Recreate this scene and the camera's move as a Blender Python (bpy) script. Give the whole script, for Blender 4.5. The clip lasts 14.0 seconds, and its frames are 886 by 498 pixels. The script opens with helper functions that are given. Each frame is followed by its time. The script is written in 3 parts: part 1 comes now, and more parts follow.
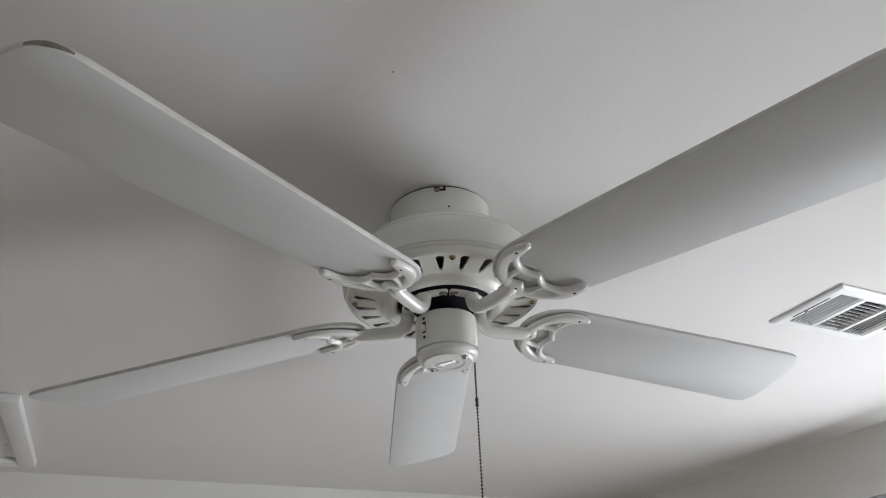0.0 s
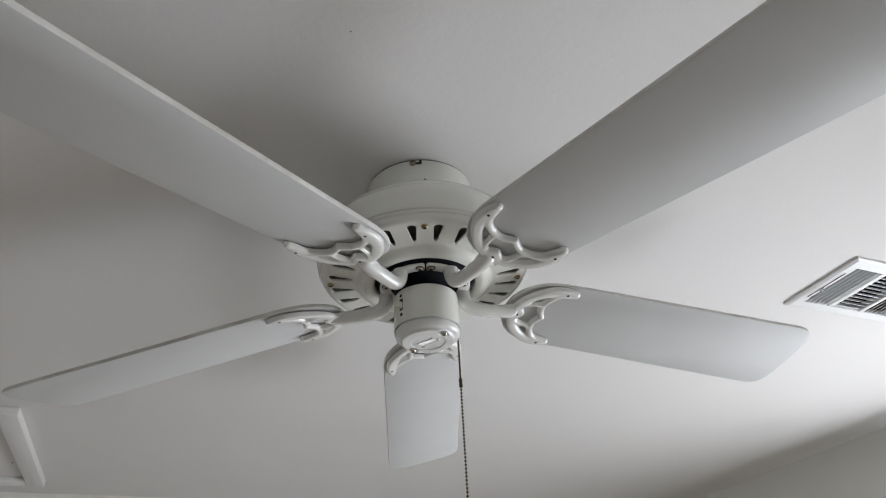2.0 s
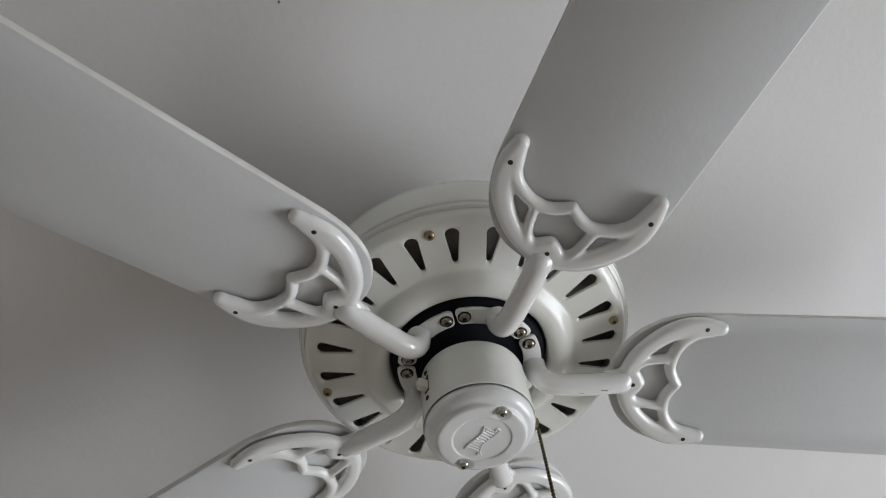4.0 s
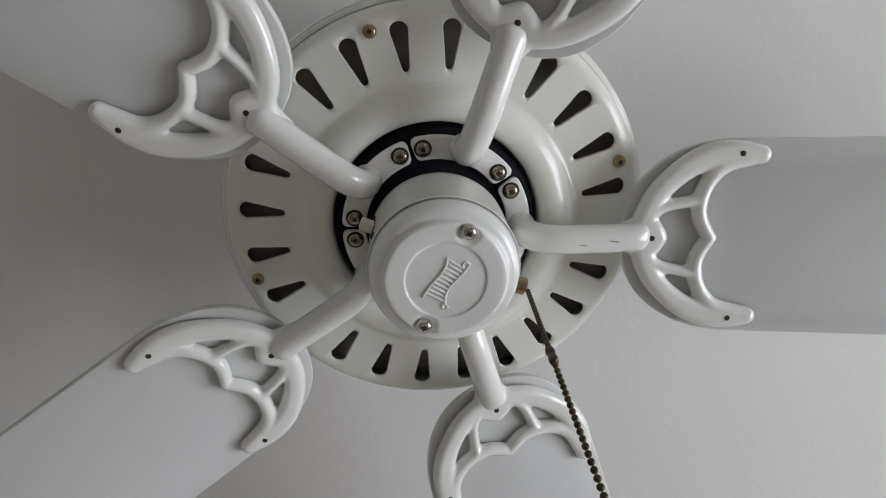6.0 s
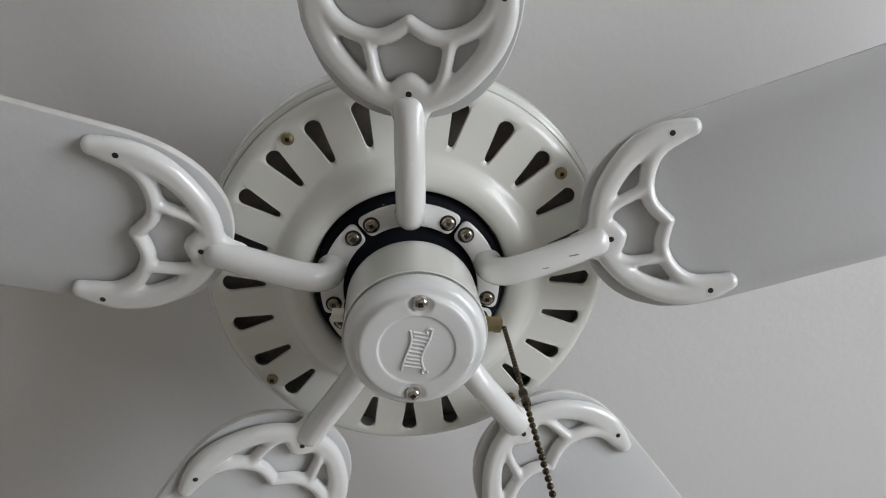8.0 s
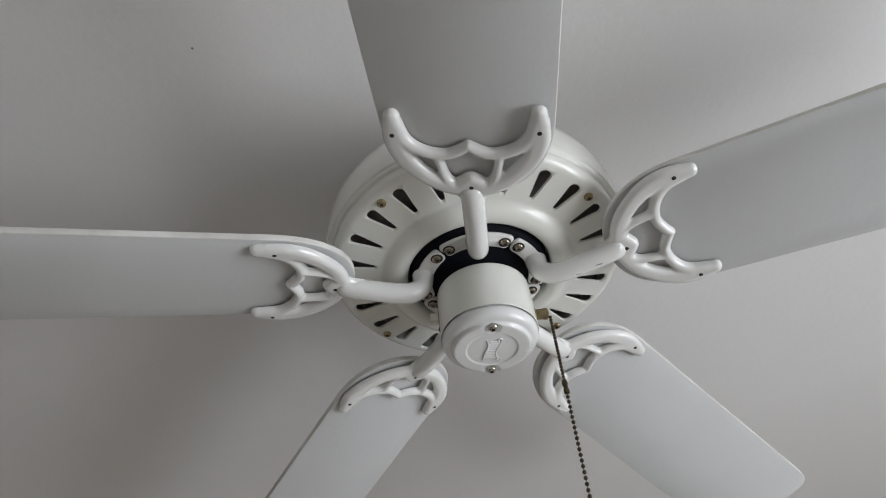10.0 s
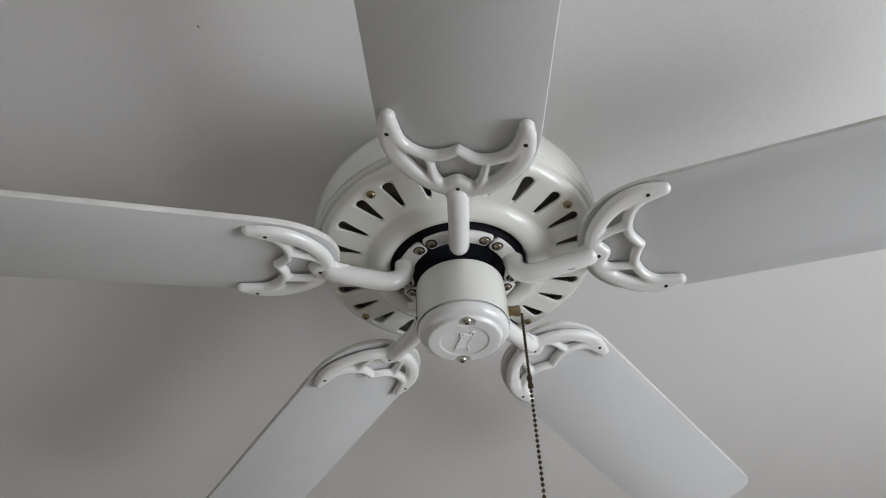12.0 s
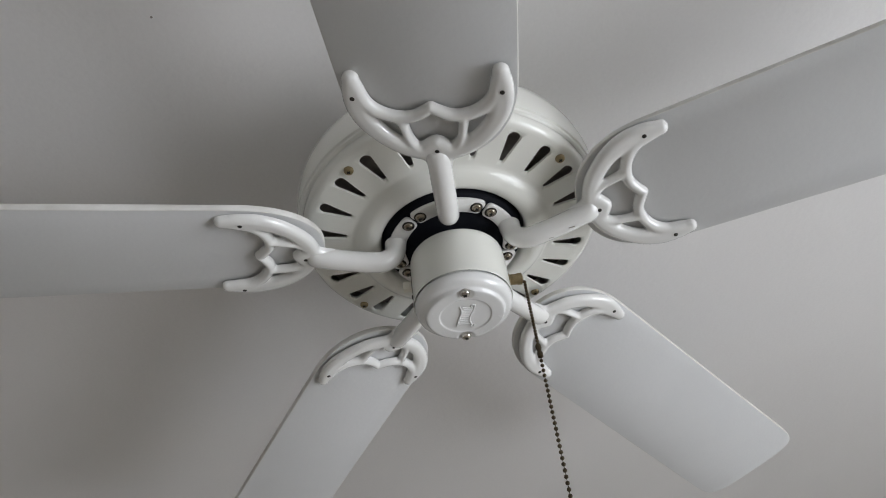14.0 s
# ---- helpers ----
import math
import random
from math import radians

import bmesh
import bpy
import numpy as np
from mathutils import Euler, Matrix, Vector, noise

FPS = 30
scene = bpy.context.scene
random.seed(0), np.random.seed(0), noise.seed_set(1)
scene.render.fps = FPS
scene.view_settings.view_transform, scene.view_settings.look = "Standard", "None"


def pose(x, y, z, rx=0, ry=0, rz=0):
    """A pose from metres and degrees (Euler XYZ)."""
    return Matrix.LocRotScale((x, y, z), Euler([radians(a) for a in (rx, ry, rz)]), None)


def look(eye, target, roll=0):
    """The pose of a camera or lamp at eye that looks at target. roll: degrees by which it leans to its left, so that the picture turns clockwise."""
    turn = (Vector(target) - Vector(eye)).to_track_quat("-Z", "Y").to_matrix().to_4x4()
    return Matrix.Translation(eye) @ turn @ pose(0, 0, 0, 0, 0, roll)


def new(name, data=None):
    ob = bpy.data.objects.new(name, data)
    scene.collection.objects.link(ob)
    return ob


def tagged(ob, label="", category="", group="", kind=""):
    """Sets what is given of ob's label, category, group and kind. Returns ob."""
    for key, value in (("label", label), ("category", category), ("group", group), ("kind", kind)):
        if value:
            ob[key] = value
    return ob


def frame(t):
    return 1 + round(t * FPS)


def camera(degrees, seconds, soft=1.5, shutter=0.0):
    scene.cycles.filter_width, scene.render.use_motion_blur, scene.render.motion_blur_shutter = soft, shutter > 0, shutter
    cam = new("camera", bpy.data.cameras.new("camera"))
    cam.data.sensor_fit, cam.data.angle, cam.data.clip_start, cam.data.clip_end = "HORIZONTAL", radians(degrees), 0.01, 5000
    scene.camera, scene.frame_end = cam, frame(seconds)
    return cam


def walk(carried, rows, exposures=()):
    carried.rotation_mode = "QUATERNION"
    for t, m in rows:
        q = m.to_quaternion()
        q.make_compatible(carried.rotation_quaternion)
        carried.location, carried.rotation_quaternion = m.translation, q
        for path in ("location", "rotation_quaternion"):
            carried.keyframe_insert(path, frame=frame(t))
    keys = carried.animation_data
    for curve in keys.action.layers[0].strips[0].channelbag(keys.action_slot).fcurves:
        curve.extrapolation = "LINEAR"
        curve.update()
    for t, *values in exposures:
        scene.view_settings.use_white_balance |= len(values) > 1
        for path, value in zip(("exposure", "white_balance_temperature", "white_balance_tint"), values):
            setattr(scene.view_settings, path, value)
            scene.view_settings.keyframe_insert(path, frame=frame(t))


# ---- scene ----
cam = camera(68.24, 14.0, soft=1.0)
PATH = [
    (0, -0.3876, -0.7994, 1.8216, 122.045, 2.455, -24.424),
    (0.5, -0.3793, -0.7941, 1.8056, 122.563, 1.854, -24.471),
    (1, -0.3564, -0.7820, 1.7940, 122.496, 1.516, -24.998),
    (1.5, -0.3267, -0.7757, 1.7912, 122.107, 1.518, -25.259),
    (2, -0.2975, -0.7555, 1.7844, 124.159, 3.159, -21.428),
    (2.2, -0.2861, -0.7312, 1.7794, 126.364, 3.240, -19.495),
    (4.3, -0.0488, -0.3349, 1.8273, 150.012, 2.279, -4.128),
    (4.5, -0.0233, -0.2995, 1.8241, 150.636, 1.311, -3.581),
    (5, -0.0084, -0.2245, 1.8212, 152.324, 1.629, -2.316),
    (5.5, -0.0230, -0.1633, 1.8251, 154.064, 2.142, -2.717),
    (6, -0.0273, -0.1598, 1.8428, 157.420, 3.361, -2.289),
    (6.5, -0.0297, -0.1597, 1.8470, 160.787, 3.263, -3.787),
    (7, -0.0272, -0.1626, 1.8412, 162.028, 3.899, -3.612),
    (7.5, 0.0116, -0.1755, 1.8459, 162.038, 5.279, 6.214),
    (8, 0.0507, -0.2045, 1.8382, 157.290, 4.249, 16.280),
    (8.5, 0.0810, -0.2492, 1.8279, 149.768, 4.789, 26.679),
    (8.7, 0.0836, -0.2788, 1.8321, 146.516, 4.644, 27.917),
    (10.8, 0.1443, -0.5266, 1.8248, 133.047, 2.566, 19.644),
    (11, 0.1440, -0.5248, 1.8237, 132.880, 2.241, 19.269),
    (11.5, 0.1403, -0.5197, 1.8209, 132.840, 2.207, 18.957),
    (12, 0.1365, -0.5075, 1.8186, 132.802, 1.915, 18.571),
    (12.5, 0.1306, -0.4999, 1.8159, 132.778, 1.833, 18.432),
    (13, 0.1269, -0.4962, 1.8151, 132.707, 2.069, 18.465),
    (13.5, 0.1274, -0.4868, 1.8106, 132.836, 2.436, 18.705),
    (14, 0.1437, -0.4553, 1.8266, 132.961, 5.468, 24.001),
]
walk(cam, [(t, pose(*p)) for t, *p in PATH], [(0, 0.05), (2.2, 0.05), (4.3, -0.09), (8.7, -0.09), (10.8, -0.03), (14, -0.03)])

# ---- plan ----
U = 0.144  # hub to arm screw, the fan's own measure
FAN = pose(0, 0, 2.2432, 0.344, -0.630, -1.496)
WALL_N = 1.962
WIN_Y, WIN_Z, WIN_H = -0.03, 1.35, 1.26
SLANT = 0.75
REAR_X = -1.3
ROD_Z, ROD_B, ROD_OUT = 2.190, 0.540, 0.11
HATCH_X, HATCH_Y0, HATCH_Y1 = -0.678, 1.105, 1.785
SPOT = (-0.184, -0.265)
EMBLEM = radians(-67)
NOZ_Z = -0.175

# ---- world and light ----
world = bpy.data.worlds.new("sky")
scene.world = world
world.use_nodes = True
wn = world.node_tree
sky = wn.nodes.new("ShaderNodeTexSky")
sky.sky_type, sky.sun_disc = "NISHITA", False
sky.sun_elevation, sky.sun_rotation = radians(40), radians(200)
wn.links.new(sky.outputs[0], wn.nodes["Background"].inputs[0])
wn.nodes["Background"].inputs[1].default_value = 0.12


def window_light(name, at, toward, width, height, power, colour):
    data = bpy.data.lights.new(name, "AREA")
    data.shape, data.size, data.size_y, data.energy, data.color = "RECTANGLE", width, height, power, colour
    ob = new(name, data)
    ob.matrix_world = look(at, toward)
    return ob


for k in range(3):  # sky light falls in at a slant, ground light comes in level
    z = WIN_Z + (k - 1) * WIN_H / 3
    window_light("window_skylight", (2.0, WIN_Y, z), (1.0, WIN_Y, z - SLANT), 1.16, WIN_H / 3, 6.0, (0.877, 0.920, 1.0))
for k in range(3):
    z = WIN_Z + (k - 1) * (WIN_H - 0.05) / 3
    window_light("window_groundlight", (1.902, WIN_Y, z), (0.902, WIN_Y, z + 0.25), 1.16, (WIN_H - 0.05) / 3, 8.35, (0.904, 0.937, 0.99))
# Added fill lamp behind the camera; no window is known there.
window_light("rear_window_daylight", (REAR_X, -2.64, 1.45), (REAR_X + 0.8, 0, -0.5), 1.20, 1.10, 2.0, (0.89, 0.93, 1.0))


# ---- materials ----
def material(name, colour, rough=0.5, metal=0.0, grain=0.0, grain_size=400.0, stain=0.0, stain_size=6.0, stain_to=None, bump=0.0, bump_size=300.0, coat=0.0, varied=0.0, gloss=0.5):
    """A paint, metal or plastic with grain, stains and fine relief at real size."""
    m = bpy.data.materials.new(name)
    m.use_nodes = True
    t = m.node_tree
    b = t.nodes["Principled BSDF"]
    b.inputs["Metallic"].default_value = metal
    b.inputs["Specular IOR Level"].default_value = gloss
    b.inputs["Coat Weight"].default_value = coat
    b.inputs["Coat Roughness"].default_value = 0.12
    where = t.nodes.new("ShaderNodeTexCoord").outputs["Object"]

    def cloud(size, detail=3.0):
        n = t.nodes.new("ShaderNodeTexNoise")
        n.inputs["Scale"].default_value, n.inputs["Detail"].default_value = size, detail
        t.links.new(where, n.inputs["Vector"])
        return n.outputs["Fac"]

    def mix(fac, a, c, lo=0.0, hi=1.0):
        r = t.nodes.new("ShaderNodeMapRange")
        r.inputs["From Min"].default_value, r.inputs["From Max"].default_value = 0.35, 0.7
        r.inputs["To Min"].default_value, r.inputs["To Max"].default_value = lo, hi
        t.links.new(fac, r.inputs["Value"])
        x = t.nodes.new("ShaderNodeMix")
        x.data_type = "RGBA"
        t.links.new(r.outputs[0], x.inputs["Factor"])
        if isinstance(a, tuple):
            x.inputs["A"].default_value = (*a, 1)
        else:
            t.links.new(a, x.inputs["A"])
        x.inputs["B"].default_value = (*c, 1)
        return x.outputs["Result"]

    dark = tuple(v * 0.7 for v in colour)
    out = mix(cloud(grain_size), colour, dark, 0.0, grain)
    out = mix(cloud(stain_size, 5.0), out, stain_to or dark, 0.0, stain)
    if varied:
        info = t.nodes.new("ShaderNodeObjectInfo")
        hsv = t.nodes.new("ShaderNodeHueSaturation")
        r = t.nodes.new("ShaderNodeMapRange")
        r.inputs["To Min"].default_value, r.inputs["To Max"].default_value = 1 - varied, 1 + varied
        t.links.new(info.outputs["Random"], r.inputs["Value"])
        t.links.new(r.outputs[0], hsv.inputs["Value"])
        t.links.new(out, hsv.inputs["Color"])
        out = hsv.outputs[0]
    t.links.new(out, b.inputs["Base Color"])
    r = t.nodes.new("ShaderNodeMapRange")
    r.inputs["To Min"].default_value, r.inputs["To Max"].default_value = rough * 0.85, min(1.0, rough * 1.15)
    t.links.new(cloud(stain_size * 4), r.inputs["Value"])
    t.links.new(r.outputs[0], b.inputs["Roughness"])
    if bump:
        n = t.nodes.new("ShaderNodeBump")
        n.inputs["Strength"].default_value, n.inputs["Distance"].default_value = bump, 0.001
        t.links.new(cloud(bump_size), n.inputs["Height"])
        t.links.new(n.outputs[0], b.inputs["Normal"])
    return m


CEILING = material("ceiling_paint", (0.815, 0.797, 0.783), 0.85, grain=0.07, grain_size=250, stain=0.12, stain_size=1.6, bump=0.32, bump_size=110)
WALL = material("wall_paint", (0.86, 0.845, 0.80), 0.8, grain=0.05, grain_size=220, stain=0.08, stain_size=2.0, bump=0.3, bump_size=160)
TRIM = material("trim_paint", (0.82, 0.81, 0.80), 0.45, grain=0.05, stain=0.08, stain_size=9, bump=0.08, bump_size=90)
ENAMEL = material("white_enamel", (0.84, 0.84, 0.785), 0.25, grain=0.03, grain_size=700, stain=0.08, stain_size=9, stain_to=(0.70, 0.67, 0.60), coat=0.38)
CASTING = material("cast_arm_enamel", (0.83, 0.825, 0.805), 0.23, grain=0.03, grain_size=600, stain=0.10, stain_size=25, stain_to=(0.68, 0.66, 0.60), bump=0.06, bump_size=70, coat=0.8)
CAP = material("cap_enamel", (0.82, 0.82, 0.81), 0.26, grain=0.03, grain_size=600, stain=0.06, stain_size=20, bump=0.05, bump_size=80, coat=0.6)
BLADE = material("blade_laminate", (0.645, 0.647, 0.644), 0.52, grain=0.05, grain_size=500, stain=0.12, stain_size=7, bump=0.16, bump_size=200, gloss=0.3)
EDGE = material("blade_edge_band", (0.78, 0.77, 0.74), 0.5, grain=0.10, grain_size=120, stain=0.45, stain_size=24, stain_to=(0.36, 0.33, 0.28))
RUBBER = material("black_rubber", (0.006, 0.007, 0.011), 0.75, grain=0.3, grain_size=300, stain=0.3, stain_size=40, stain_to=(0.012, 0.012, 0.016), gloss=0.15)
MOTOR = material("dusty_motor_core", (0.29, 0.255, 0.235), 0.8, grain=0.5, grain_size=300, stain=0.55, stain_size=45, stain_to=(0.46, 0.43, 0.40), bump=0.6, bump_size=250)
BRASS = material("aged_brass", (0.42, 0.34, 0.20), 0.32, metal=1.0, grain=0.4, grain_size=900, stain=0.4, stain_size=120, stain_to=(0.16, 0.12, 0.07))
STEEL = material("screw_steel", (0.42, 0.37, 0.30), 0.24, metal=1.0, grain=0.3, grain_size=900, stain=0.5, stain_size=150, stain_to=(0.16, 0.13, 0.10))
CHROME = material("bright_screw_plating", (0.72, 0.70, 0.66), 0.14, metal=1.0, grain=0.2, grain_size=900, stain=0.4, stain_size=180, stain_to=(0.30, 0.27, 0.22))
# Dark metal, also filling in for shade inside slots, recesses and gaps.
SLOTTED = material("screw_recess", (0.05, 0.045, 0.04), 0.6, metal=0.6, grain=0.2)
CHAIN = material("bronze_bead_chain", (0.10, 0.078, 0.048), 0.34, metal=0.9, grain=0.5, grain_size=900, stain=0.4, stain_size=200, stain_to=(0.04, 0.03, 0.022))
NUB = material("ivory_plastic", (0.78, 0.75, 0.66), 0.4, grain=0.05, stain=0.1, stain_size=60)
VENT = material("register_enamel", (0.86, 0.86, 0.86), 0.4, grain=0.03, stain=0.08, stain_size=25)
DUCT = material("duct_dark_steel", (0.07, 0.07, 0.08), 0.7, metal=0.2, grain=0.4, stain=0.4, stain_size=20)
CARPET = material("beige_carpet", (0.41, 0.36, 0.30), 0.95, grain=0.6, grain_size=600, stain=0.3, stain_size=4, bump=0.8, bump_size=500)
ROD = material("grey_metal_rod", (0.38, 0.38, 0.40), 0.4, metal=0.7, grain=0.1, stain=0.2, stain_size=30)
SCUFF = material("scuffed_edge_board", (0.22, 0.19, 0.15), 0.85, grain=0.5, grain_size=500, stain=0.7, stain_size=60, stain_to=(0.48, 0.45, 0.40))
SPECK = material("dark_speck", (0.22, 0.20, 0.18), 0.8, grain=0.2)
GRASS = material("lawn", (0.09, 0.13, 0.05), 0.9, grain=0.5, grain_size=60, stain=0.5, stain_size=0.6)
CLOTH = bpy.data.materials.new("sheer_curtain_cloth")
CLOTH.use_nodes = True
ct = CLOTH.node_tree
weave = ct.nodes.new("ShaderNodeTexNoise")
weave.inputs["Scale"].default_value = 700
soft_white = ct.nodes.new("ShaderNodeMix")
soft_white.data_type = "RGBA"
soft_white.inputs["A"].default_value, soft_white.inputs["B"].default_value = (0.90, 0.90, 0.89, 1), (0.80, 0.80, 0.79, 1)
ct.links.new(weave.outputs["Fac"], soft_white.inputs["Factor"])
lets, bounces, both = ct.nodes.new("ShaderNodeBsdfTranslucent"), ct.nodes.new("ShaderNodeBsdfDiffuse"), ct.nodes.new("ShaderNodeMixShader")
for n in (lets, bounces):
    ct.links.new(soft_white.outputs["Result"], n.inputs["Color"])
both.inputs[0].default_value = 0.2
ct.links.new(lets.outputs[0], both.inputs[1])
ct.links.new(bounces.outputs[0], both.inputs[2])
holes, sheer = ct.nodes.new("ShaderNodeBsdfTransparent"), ct.nodes.new("ShaderNodeMixShader")
sheer.inputs[0].default_value = 0.5
ct.links.new(holes.outputs[0], sheer.inputs[1])
ct.links.new(both.outputs[0], sheer.inputs[2])
ct.links.new(sheer.outputs[0], ct.nodes["Material Output"].inputs["Surface"])
GLASS = bpy.data.materials.new("window_glass")
GLASS.use_nodes = True
GLASS.node_tree.nodes["Principled BSDF"].inputs["Transmission Weight"].default_value = 1.0
GLASS.node_tree.nodes["Principled BSDF"].inputs["Roughness"].default_value = 0.02
GLASS.node_tree.nodes["Principled BSDF"].inputs["IOR"].default_value = 1.05


# ---- mesh helpers ----
def link(name, bm, mats, parent=None, label="", sharp=38, m=None):
    bmesh.ops.remove_doubles(bm, verts=bm.verts, dist=1e-6)
    bmesh.ops.recalc_face_normals(bm, faces=bm.faces)
    me = bpy.data.meshes.new(name)
    bm.to_mesh(me)
    bm.free()
    for k in mats if isinstance(mats, (list, tuple)) else [mats]:
        me.materials.append(k)
    me.polygons.foreach_set("use_smooth", [len(p.vertices) <= 8 for p in me.polygons])
    me.set_sharp_from_angle(angle=radians(sharp))
    ob = new(name, me)
    if parent:
        ob.parent = parent
    if m is not None:
        ob.matrix_basis = m
    return tagged(ob, label)


def part(name, bm, mats, parent, label="", m=None, sharp=38):
    return link(name, bm, mats, parent, label, sharp, m)


def again(ob, parent, m):
    """Another piece on the same mesh."""
    o = new(ob.name.split(".")[0], ob.data)
    o.parent, o.matrix_basis = parent, m
    if "label" in ob:
        o["label"] = ob["label"]
    return o


def box(bm, x0, x1, y0, y1, z0, z1, bevel=0.0, mat=0):
    made = bmesh.ops.create_cube(bm, size=1.0, matrix=Matrix.Translation(((x0 + x1) / 2, (y0 + y1) / 2, (z0 + z1) / 2)) @ Matrix.Diagonal((x1 - x0, y1 - y0, z1 - z0, 1)))
    faces = {f for v in made["verts"] for f in v.link_faces}
    for f in faces:
        f.material_index = mat
    if bevel:
        edges = list({e for v in made["verts"] for e in v.link_edges})
        bmesh.ops.bevel(bm, geom=edges, offset=bevel, segments=2, affect="EDGES", profile=0.5)
    return bm


def boxed(x0, x1, y0, y1, z0, z1, bevel=0.0):
    return box(bmesh.new(), x0, x1, y0, y1, z0, z1, bevel)


def lathe(profile, n=96, scale=1.0, bm=None, mat=0):
    """Turns (radius, height) points round the z axis; radius 0 closes an end."""
    bm = bm or bmesh.new()
    rings = []
    for r, z in profile:
        if r < 1e-9:
            rings.append([bm.verts.new((0, 0, z * scale))])
        else:
            rings.append([bm.verts.new((r * scale * math.cos(2 * math.pi * i / n), r * scale * math.sin(2 * math.pi * i / n), z * scale)) for i in range(n)])
    for a, b in zip(rings, rings[1:]):
        for i in range(n):
            j = (i + 1) % n
            if len(a) == 1 and len(b) == 1:
                continue
            f = [a[0], b[i], b[j]] if len(a) == 1 else [a[i], b[0], a[j]] if len(b) == 1 else [a[i], b[i], b[j], a[j]]
            bm.faces.new(f).material_index = mat
    return bm


def smooth_profile(points, rounds=2):
    """Chaikin's corner cutting of an open line of points, ends kept."""
    for _ in range(rounds):
        out = [points[0]]
        for a, b in zip(points, points[1:]):
            out += [tuple(0.75 * p + 0.25 * q for p, q in zip(a, b)), tuple(0.25 * p + 0.75 * q for p, q in zip(a, b))]
        points = out + [points[-1]]
    return points


def tube(bm, path, radii, n=16, caps=True, mat=0):
    """A round bar along a path of Vectors, with a radius at each."""
    rings, up = [], None
    for i, p in enumerate(path):
        d = (path[min(i + 1, len(path) - 1)] - path[max(i - 1, 0)]).normalized()
        if up is None:
            up = d.orthogonal().normalized()
        up = (up - d * up.dot(d)).normalized()
        side = d.cross(up)
        rings.append([bm.verts.new(p + radii[i] * (math.cos(2 * math.pi * k / n) * up + math.sin(2 * math.pi * k / n) * side)) for k in range(n)])
    for a, b in zip(rings, rings[1:]):
        for k in range(n):
            bm.faces.new([a[k], a[(k + 1) % n], b[(k + 1) % n], b[k]]).material_index = mat
    if caps:
        bm.faces.new(rings[0][::-1]).material_index = mat
        bm.faces.new(rings[-1]).material_index = mat
    return bm


def slab(bm, outline, z0, z1, round_edge=0.0, mat=0):
    """A plate from a flat outline, with eased rims."""
    loops = []
    n = len(outline)

    def inset(d):
        pts = []
        for i in range(n):
            a, b, e = Vector(outline[i - 1]), Vector(outline[i]), Vector(outline[(i + 1) % n])
            t = (e - a).normalized()
            pts.append(b + d * Vector((-t.y, t.x)))
        return pts

    area = sum(outline[i - 1][0] * outline[i][1] - outline[i][0] * outline[i - 1][1] for i in range(n))
    s = 1 if area > 0 else -1
    e = round_edge
    steps = [(z0, e), (z0 + 0.3 * e, 0.3 * e), (z0 + e, 0), (z1 - e, 0), (z1 - 0.3 * e, 0.3 * e), (z1, e)] if e else [(z0, 0), (z1, 0)]
    for z, d in steps:
        loops.append([bm.verts.new((p[0], p[1], z)) for p in inset(s * d)])
    for a, b in zip(loops, loops[1:]):
        for i in range(n):
            bm.faces.new([a[i - 1], a[i], b[i], b[i - 1]]).material_index = mat
    bm.faces.new(loops[0][::-1]).material_index = 0
    bm.faces.new(loops[-1]).material_index = 0
    return bm


# ---- the room ----
CEIL = 2.44
X0, X1, Y0, Y1 = -3.80, 1.915, -2.60, WALL_N
THICK = 0.14


def wall_with_hole(name, along, at0, at1, span0, span1, hole, label):
    """A wall box with an opening (a0, a1, z0, z1) right through it; along: 'x' or 'y'."""
    bm = bmesh.new()
    a0, a1, z0, z1 = hole
    pieces = [(span0, a0, 0, CEIL + 0.12), (a1, span1, 0, CEIL + 0.12), (a0, a1, 0, z0), (a0, a1, z1, CEIL + 0.12)]
    for s0, s1, b0, b1 in pieces:
        if along == "y":
            box(bm, at0, at1, s0, s1, b0, b1)
        else:
            box(bm, s0, s1, at0, at1, b0, b1)
    return tagged(link(name, bm, WALL), label, "wall", kind="structure")


HOLE = (WIN_Y - 0.60, WIN_Y + 0.60, WIN_Z - WIN_H / 2, WIN_Z + WIN_H / 2)
# Made-up opening, out of view, that only serves the rear fill lamp.
REAR = (REAR_X - 0.60, REAR_X + 0.60, 0.90, 2.00)
wall_with_hole("wall_east", "y", X1, X1 + THICK, Y0 - THICK, Y1 + THICK, HOLE, "off-white painted wall with a window opening")
wall_with_hole("wall_south", "x", Y0 - THICK, Y0, X0 - THICK, X1, REAR, "off-white painted wall with a window opening")
tagged(link("wall_north", boxed(X0 - THICK, X1, Y1, Y1 + THICK, 0, CEIL + 0.12), WALL), "off-white painted wall meeting the ceiling", "wall", kind="structure")
# Assumed wall, out of view; its distance is chosen to weaken bounced light.
tagged(link("wall_west", boxed(X0 - THICK, X0, Y0, Y1, 0, CEIL + 0.12), WALL), "assumed off-white wall out of view, set back to cut bounce", "wall", kind="structure")
tagged(link("floor", boxed(X0 - THICK, X1 + THICK, Y0 - THICK, Y1 + THICK, -0.12, 0), CARPET), "beige carpeted floor of the room", "floor", kind="structure")
VX0, VX1, VY0, VY1 = 0.872, 1.174, -0.079, 0.111


